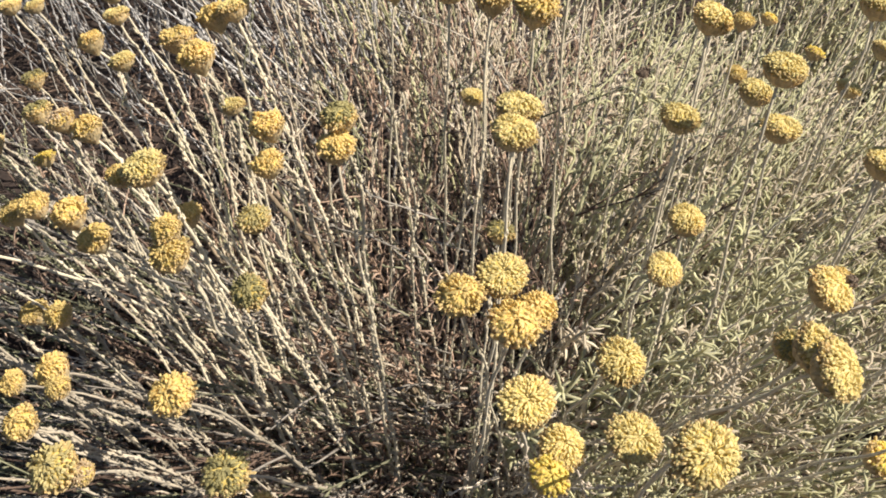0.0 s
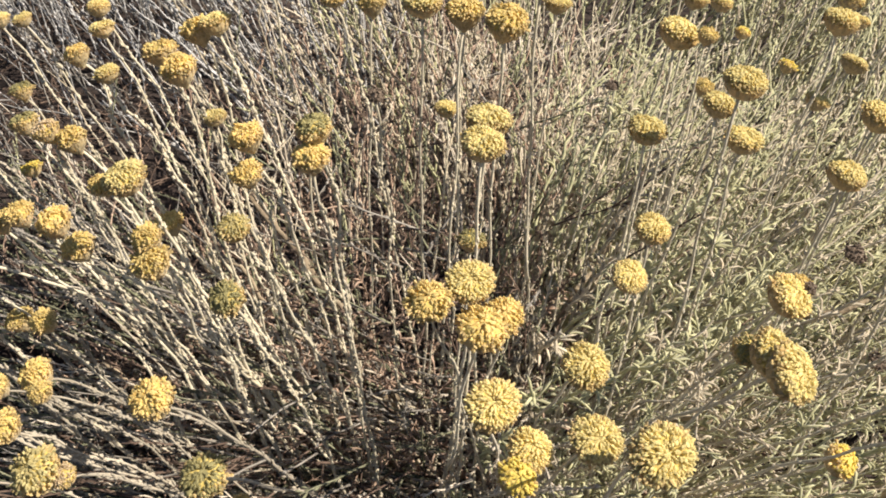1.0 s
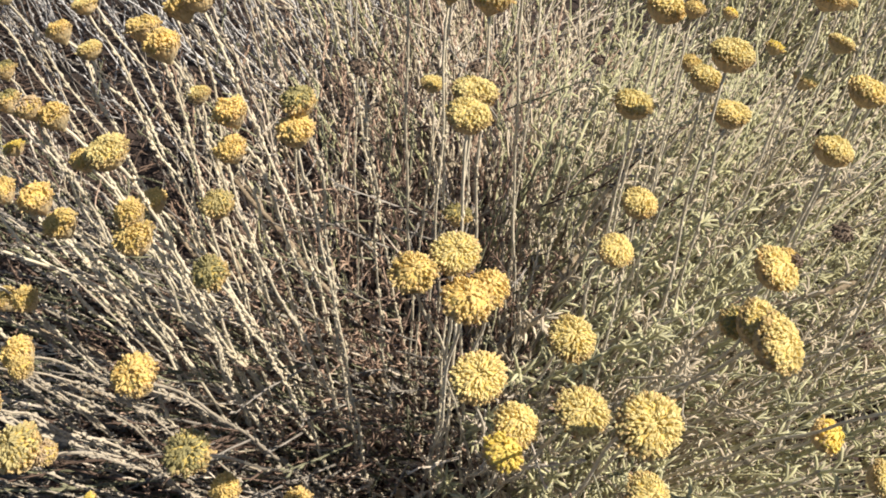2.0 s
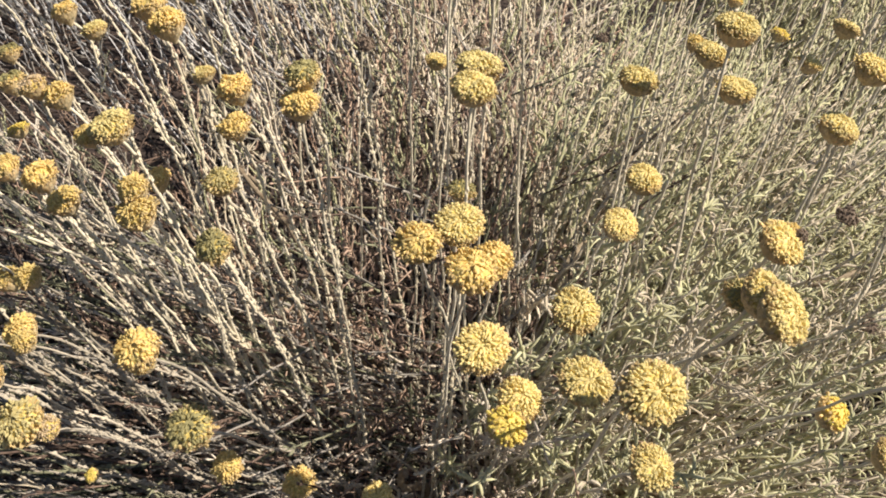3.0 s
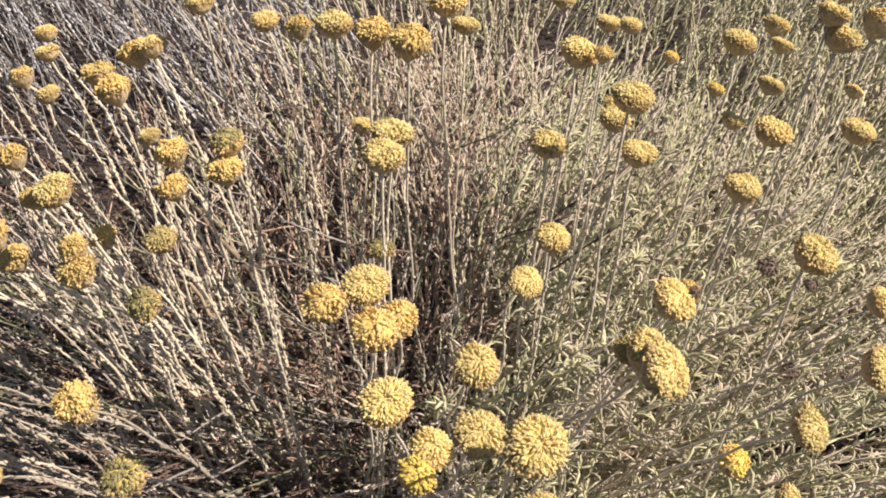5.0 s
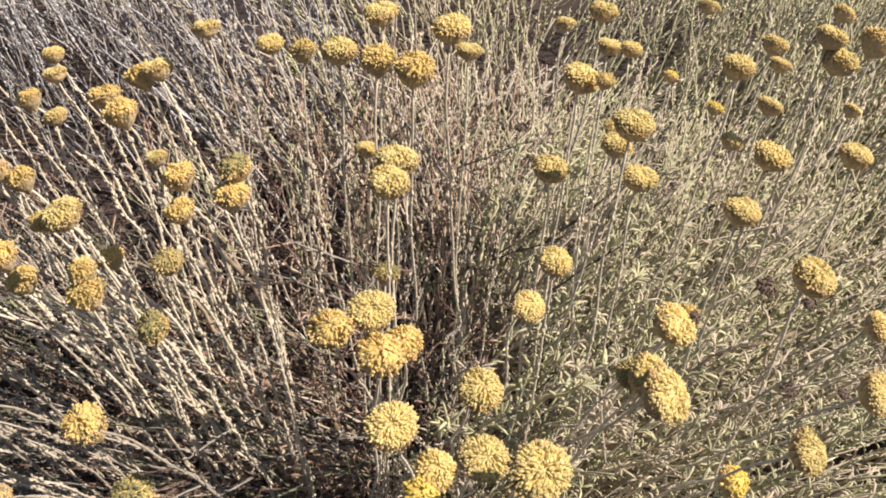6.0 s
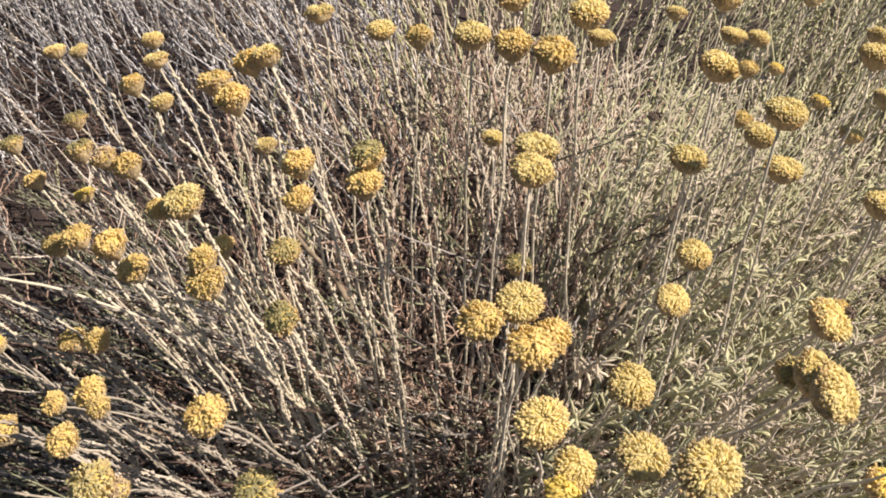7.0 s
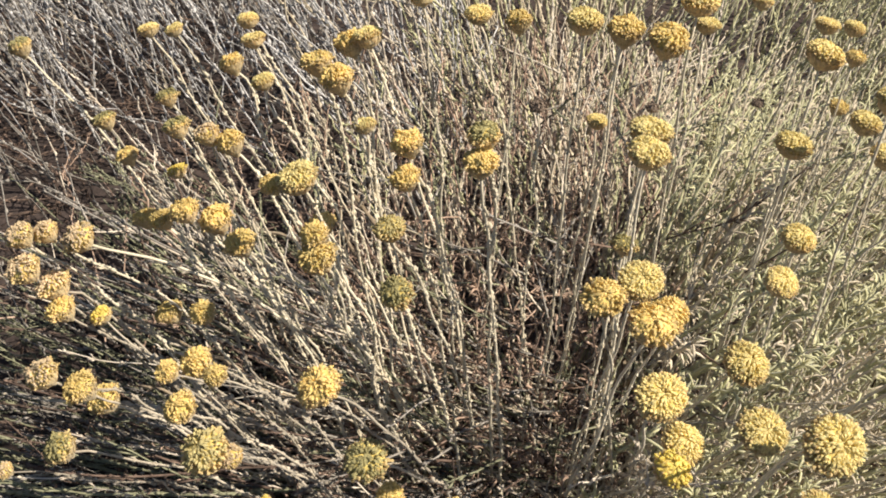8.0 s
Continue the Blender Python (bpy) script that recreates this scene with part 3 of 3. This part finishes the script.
def flower_stalk(x, y, z, mm, tx, ty, look_key, via=None):
    """A stalk whose head, mm millimetres across, has its middle at (x, y, z) and leans by (tx, ty) for each unit up; via: a place that a bare straight stem heads for."""
    global made
    made += 1
    r = np.random.default_rng(1000 + made)
    d = mm / 1000
    if x < 0.015:
        tx, ty = tx * 0.45, ty * 0.6 - 0.1
    elif y > 0.27:
        tx, ty = tx * 0.6, ty * 0.6
    axis = Vector((tx + r.normal() * 0.06, ty + r.normal() * 0.06, 1)).normalized()
    foot = Vector((x, y, z)) - axis * d * 0.36
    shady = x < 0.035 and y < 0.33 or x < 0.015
    hub = MIDST if y > 0.27 and not shady else BASE[:2]
    away = np.array([x, y]) - hub
    share = (0.42 if y > 0.27 else 0.25) if shady else (0.70 if y > 0.27 else 0.22)
    root = np.array([*(hub + away * share + r.normal(size=2) * 0.010), -0.006])
    if not shady and y > 0.30:
        root[1] += 0.05
    words, heads = LOOKS[look_key]
    thing = tagged(new("flower_stalk"), words, "flower", "flower stalks of the shrub")
    thing.location = root
    end = np.array(foot)
    ln = np.linalg.norm(end - root)
    bend = 0.85 if x < 0.015 else (0.25 if y > 0.27 else 0.5)
    lean = np.array([tx * bend, ty * bend, 1.0])
    lean /= np.linalg.norm(lean)
    if shady:
        far_out, az = np.hypot(*away), math.degrees(math.atan2(away[1], away[0]))
        az = radians(round((az - 3) / 14) * 14 + 3 + r.normal() * 1.5)
        run = np.array([math.cos(az), math.sin(az), 0.0]) * far_out * (1 - share)
        off = end - root - run
        line = bezier([root, root + run * 0.45 + (0, 0, end[2] * 0.34), root + run * 0.64 + off * (0.36, 0.36, 0) + (0, 0, end[2] * 0.80), end], 30)
    else:
        line = bezier([root, root + np.array([away[0] * 0.2, away[1] * 0.2, ln * 0.28]), end - lean * ln * 0.38 if y > 0.27 else root + (end - root) * 0.66 + (0, 0, ln * 0.05), end], 30)
    if via is not None:
        via = np.array(via)
        line = bezier([root, root + (via - root) * 0.5 + (0, 0, 0.05), via + (via - end) * 0.15, end], 30)
    line = wavy(line, 0.0004 if via is not None else 0.0013 if shady else 0.0010, r, 12)
    line[-1] = end
    wide = (0.00018 + 0.000037 * mm) * ((0.98 if z > 0.19 else 0.85) if shady else 0.80)
    bare = 8 if via is not None else 24 if mm > 11.5 and y < 0.26 else 28
    v, t = join([tube(line, np.linspace(wide * 1.15, wide * 0.85, 30), 6), leaves(line[:bare], int(ln / (0.0022 if shady else 0.0034)), 0.12, 0.0036, 0.00072 if shady else 0.00045, 0.36 if shady else 0.3, r)])
    # low stalks on the shady side get their shade from the darker colour
    child("stem", tri_mesh("stem", v - root, t, STALK_SHADE if shady and z < 0.19 else STALK), thing)
    m = Matrix.Translation(foot - Vector(root)) @ axis.to_track_quat("Z", "Y").to_matrix().to_4x4() @ Matrix.Rotation(r.uniform(0, 6.28), 4, "Z") @ Matrix.Scale(d, 4)
    head = child("flower_head", heads[made % len(heads)], thing, m)
    if look_key != "d":
        child("bract_cup", (CUPS if look_key in "ys" else DEEP_CUPS)[made % 3], head, None, "tan cup of pointed bracts")
    return thing


# the row at the back
flower_stalk(-0.0134, 0.3718, 0.2647, 9.6, -0.62, 0.69, "y")
flower_stalk(0.0067, 0.3841, 0.2543, 9.9, -0.15, 0.27, "y")
flower_stalk(0.0224, 0.3711, 0.2592, 9.6, -0.17, 0.39, "o")
flower_stalk(0.0445, 0.3231, 0.2840, 11.6, -0.05, 0.11, "y")
flower_stalk(0.0571, 0.3198, 0.2838, 11.2, 0.01, 0.10, "o")
flower_stalk(0.0697, 0.3102, 0.2861, 12.1, 0.07, 0.07, "o")
flower_stalk(0.056, 0.333, 0.293, 10.7, 0.00, 0.16, "y")
flower_stalk(0.079, 0.328, 0.292, 12.0, 0.12, 0.14, "y")
flower_stalk(0.0843, 0.3398, 0.2792, 8.4, 0.15, 0.18, "y")
# small ones far back
flower_stalk(0.118, 0.432, 0.250, 8.3, 0.31, 0.66, "y")
flower_stalk(0.130, 0.396, 0.272, 10.4, 0.38, 0.48, "y")
flower_stalk(0.133, 0.384, 0.264, 9.0, 0.39, 0.42, "y")
flower_stalk(0.140, 0.374, 0.268, 8.0, 0.43, 0.37, "y")
flower_stalk(0.215, 0.482, 0.225, 11.8, 0.80, 0.91, "y")
flower_stalk(0.215, 0.464, 0.224, 9.5, 0.80, 0.82, "y")
flower_stalk(0.213, 0.393, 0.270, 11.5, 0.79, 0.46, "y")
flower_stalk(0.189, 0.456, 0.204, 7.6, 0.67, 0.78, "s")
flower_stalk(0.248, 0.455, 0.209, 8.5, 0.96, 0.78, "y")
flower_stalk(0.186, 0.501, 0.233, 9.5, 0.66, 1.00, "y")
flower_stalk(0.243, 0.487, 0.240, 10.1, 0.92, 0.92, "y")
flower_stalk(0.261, 0.487, 0.228, 15.4, 0.96, 0.88, "o")
# those on the sunny side
flower_stalk(0.1678, 0.4593, 0.2162, 6.8, 0.57, 0.80, "s")
flower_stalk(0.1213, 0.3307, 0.2770, 12.2, 0.33, 0.15, "y")
flower_stalk(0.128, 0.322, 0.281, 6.3, 0.36, 0.11, "o")
flower_stalk(0.1739, 0.3529, 0.2748, 11.6, 0.60, 0.25, "y")
flower_stalk(0.218, 0.393, 0.261, 13.7, 0.81, 0.46, "y")
flower_stalk(0.203, 0.417, 0.228, 10.5, 0.74, 0.58, "y")
flower_stalk(0.1858, 0.3926, 0.2237, 8.9, 0.66, 0.48, "y")
flower_stalk(0.1833, 0.3207, 0.2599, 11.8, 0.64, 0.10, "y")
flower_stalk(0.210, 0.324, 0.261, 11.2, 0.77, 0.12, "y")
flower_stalk(0.1358, 0.2964, 0.2809, 12.2, 0.41, -0.01, "y")
flower_stalk(0.133, 0.309, 0.266, 9.7, 0.39, 0.04, "y")
flower_stalk(0.135, 0.348, 0.250, 6.6, 0.40, 0.24, "o")
flower_stalk(0.1407, 0.3031, 0.2587, 10.8, 0.43, 0.02, "y")
flower_stalk(0.1136, 0.3087, 0.2559, 11.1, 0.29, 0.05, "y")
flower_stalk(0.1765, 0.3142, 0.2431, 12.7, 0.61, 0.06, "y")
flower_stalk(0.200, 0.299, 0.230, 15.0, 0.73, -0.01, "y")
flower_stalk(0.1174, 0.2875, 0.2353, 10.6, 0.31, -0.05, "y")
flower_stalk(0.1100, 0.2657, 0.2341, 10.2, 0.27, -0.19, "y")
flower_stalk(0.1517, 0.2577, 0.2389, 12.7, 0.60, -0.25, "y")
flower_stalk(0.157, 0.267, 0.235, 7.3, 0.82, -0.26, "o")
flower_stalk(0.1466, 0.2234, 0.2427, 14.5, 0.80, -0.40, "y")
flower_stalk(0.1427, 0.2300, 0.2424, 12.6, 0.70, -0.45, "y")
# olive stands in for the shade on this head
flower_stalk(0.1383, 0.2372, 0.2362, 8.4, 0.50, -0.51, "g")
flower_stalk(0.186, 0.223, 0.228, 11.9, 1.05, -0.62, "y")
flower_stalk(0.1767, 0.2484, 0.1874, 10.6, 0.97, -0.41, "s")
# those furthest to the sunny side
flower_stalk(0.211, 0.267, 0.237, 9.5, 1.24, -0.27, "y")
flower_stalk(0.201, 0.230, 0.244, 11.4, 1.16, -0.56, "y")
flower_stalk(0.196, 0.246, 0.174, 10.9, 1.13, -0.43, "y")
# the upright ones in the middle
flower_stalk(0.053, 0.324, 0.248, 7.1, -0.01, 0.12, "y")
flower_stalk(0.0672, 0.2906, 0.2660, 12.8, 0.06, -0.05, "y")
flower_stalk(0.0664, 0.2787, 0.2653, 12, 0.06, -0.11, "y")
flower_stalk(0.065, 0.284, 0.228, 7.9, 0.05, -0.08, "g")
# the tight cluster of four
flower_stalk(0.0569, 0.2360, 0.2438, 11.4, 0.01, -0.37, "o")
flower_stalk(0.0667, 0.2433, 0.2455, 12.4, 0.07, -0.34, "y")
flower_stalk(0.0709, 0.2335, 0.2387, 13, 0.09, -0.38, "o")
flower_stalk(0.076, 0.242, 0.236, 10.4, 0.13, -0.35, "o")
# the large ones in front
flower_stalk(0.0753, 0.2220, 0.2235, 14, 0.12, -0.47, "y")
flower_stalk(0.0984, 0.2354, 0.2273, 12.7, 0.26, -0.40, "y")
flower_stalk(0.1011, 0.2127, 0.2245, 13, 0.27, -0.53, "y")
flower_stalk(0.1150, 0.2005, 0.2347, 15.8, 0.35, -0.64, "y")
flower_stalk(0.087, 0.235, 0.194, 12.7, 0.19, -0.39, "y")
flower_stalk(0.084, 0.226, 0.192, 11.0, 0.17, -0.44, "s")
flower_stalk(0.120, 0.206, 0.204, 11.7, 0.39, -0.57, "y")
flower_stalk(-0.0009, 0.2442, 0.1418, 10, -0.51, -0.48, "o")
flower_stalk(0.021, 0.248, 0.133, 10.5, -0.20, -0.31, "o")
flower_stalk(0.047, 0.243, 0.136, 10.3, -0.05, -0.34, "y")
flower_stalk(-0.041, 0.235, 0.142, 4.5, -0.87, -0.59, "s")
# those on the shady side
flower_stalk(-0.135, 0.413, 0.219, 9.1, -1.03, 0.61, "y")
flower_stalk(-0.120, 0.403, 0.225, 7.7, -0.94, 0.56, "y")
flower_stalk(-0.0882, 0.4028, 0.2330, 9.1, -0.79, 0.59, "y")
flower_stalk(-0.0823, 0.3888, 0.2319, 9.4, -0.76, 0.52, "y")
flower_stalk(-0.0869, 0.3733, 0.2286, 9.5, -1.15, 0.61, "o")
flower_stalk(-0.0707, 0.3595, 0.2296, 8.9, -1.15, 0.59, "y")
flower_stalk(-0.0394, 0.3454, 0.2421, 12.2, -0.86, 0.41, "o")
flower_stalk(-0.0493, 0.3576, 0.2417, 11.7, -0.93, 0.49, "o")
flower_stalk(-0.040, 0.371, 0.244, 11.6, -0.86, 0.64, "o")
flower_stalk(-0.033, 0.370, 0.248, 11.9, -0.79, 0.63, "y")
flower_stalk(-0.124, 0.398, 0.196, 9.0, -0.96, 0.53, "g")
flower_stalk(-0.150, 0.390, 0.186, 9.5, -1.11, 0.49, "g")
flower_stalk(-0.1088, 0.3655, 0.2021, 10.3, -1.20, 0.51, "g")
flower_stalk(-0.0872, 0.3387, 0.2171, 9.8, -1.25, 0.35, "p")
flower_stalk(-0.0783, 0.3383, 0.2147, 10.7, -1.21, 0.37, "o")
flower_stalk(-0.1379, 0.3804, 0.1758, 9.6, -1.07, 0.47, "o")
flower_stalk(-0.1122, 0.3701, 0.1774, 7.9, -1.19, 0.53, "s")
flower_stalk(-0.0412, 0.2909, 0.2344, 13, -0.86, -0.10, "y")
flower_stalk(-0.051, 0.296, 0.227, 8.0, -0.96, -0.04, "o")
flower_stalk(-0.030, 0.349, 0.222, 8.6, -0.76, 0.44, "y")
flower_stalk(-0.0090, 0.3128, 0.2387, 11.1, -0.59, 0.13, "o")
flower_stalk(-0.0086, 0.3087, 0.2272, 10, -0.57, 0.07, "o")
flower_stalk(0.018, 0.289, 0.259, 10.3, -0.19, -0.06, "g")
flower_stalk(0.0178, 0.2835, 0.2529, 11, -0.19, -0.08, "o")
flower_stalk(-0.086, 0.306, 0.205, 10.1, -1.27, 0.06, "o")
flower_stalk(-0.097, 0.311, 0.196, 8.7, -1.30, 0.10, "o")
flower_stalk(-0.0755, 0.3079, 0.2014, 11.6, -1.17, 0.06, "o")
flower_stalk(-0.0647, 0.2994, 0.1991, 11.6, -1.08, 0.01, "o")
flower_stalk(-0.039, 0.316, 0.199, 9.5, -0.84, 0.14, "o")
flower_stalk(-0.0322, 0.2789, 0.2122, 12.1, -0.79, -0.18, "o")
flower_stalk(-0.034, 0.283, 0.218, 9.6, -0.80, -0.16, "o")
flower_stalk(-0.012, 0.301, 0.211, 10.5, -0.05, -0.35, "f")
flower_stalk(-0.003, 0.259, 0.218, 10.7, -0.52, -0.37, "g")
flower_stalk(-0.0989, 0.3127, 0.1509, 10.3, -1.30, 0.11, "o")
flower_stalk(-0.0759, 0.2871, 0.1751, 9.3, -1.17, -0.14, "o")
flower_stalk(-0.0749, 0.2722, 0.1653, 12.3, -1.12, -0.37, "o")
flower_stalk(-0.078, 0.255, 0.176, 8.5, -1.20, -0.41, "o")
flower_stalk(-0.057, 0.243, 0.189, 7.7, -1.01, -0.51, "o")
flower_stalk(-0.067, 0.236, 0.180, 10.5, -1.10, -0.58, "o")
flower_stalk(-0.0242, 0.2449, 0.1891, 13.3, -0.72, -0.42, "o")
flower_stalk(-0.031, 0.263, 0.166, 9.5, -0.77, -0.34, "f")
flower_stalk(-0.0593, 0.2336, 0.1646, 15.4, -1.03, -0.59, "f")
flower_stalk(-0.051, 0.234, 0.163, 7.7, -0.95, -0.59, "p")
flower_stalk(-0.007, 0.233, 0.171, 14.0, 0.00, -0.50, "g")
# those furthest to the shady side
flower_stalk(-0.128, 0.367, 0.154, 10.1, -1.22, 0.45, "o")
flower_stalk(-0.120, 0.292, 0.198, 11.3, -1.20, -0.50, "p", via=(-0.060, 0.318, 0.168))
flower_stalk(-0.134, 0.296, 0.196, 9.1, -1.30, -0.03, "p")
flower_stalk(-0.141, 0.291, 0.197, 10.2, -1.30, -0.06, "p")
flower_stalk(-0.138, 0.284, 0.188, 11.8, -1.30, -0.11, "p")
flower_stalk(-0.130, 0.287, 0.180, 12.3, -1.30, -0.09, "p")
flower_stalk(-0.126, 0.282, 0.173, 10.4, -1.29, -0.13, "o")
flower_stalk(-0.115, 0.289, 0.166, 8.1, -1.30, -0.09, "s")
flower_stalk(-0.117, 0.246, 0.177, 11.3, -1.24, -0.39, "p")
flower_stalk(-0.106, 0.249, 0.170, 11.5, -1.24, -0.39, "o")
flower_stalk(-0.1137, 0.2770, 0.1361, 12.4, -1.29, -0.19, "o")
flower_stalk(-0.110, 0.235, 0.155, 11.5, -1.21, -0.47, "g")
flower_stalk(-0.198, 0.419, 0.201, 10.5, -1.18, 0.55, "g")
flower_stalk(-0.125, 0.226, 0.151, 6.2, -1.20, -0.50, "p")
# dead ones
flower_stalk(0.033, 0.307, 0.260, 5.5, -0.11, 0.03, "d")
flower_stalk(0.199, 0.345, 0.189, 7.8, 0.72, 0.22, "d")
flower_stalk(0.219, 0.353, 0.177, 5.9, 0.82, 0.26, "d")
flower_stalk(0.211, 0.324, 0.158, 6.6, 0.78, 0.12, "d")
flower_stalk(0.236, 0.337, 0.147, 4.7, 0.90, 0.18, "d")
flower_stalk(0.103, 0.326, 0.259, 3.9, 0.24, 0.13, "d")
flower_stalk(0.067, 0.297, 0.269, 4.0, 0.06, -0.01, "d")
flower_stalk(0.157, 0.261, 0.239, 3.9, 0.82, -0.32, "d")
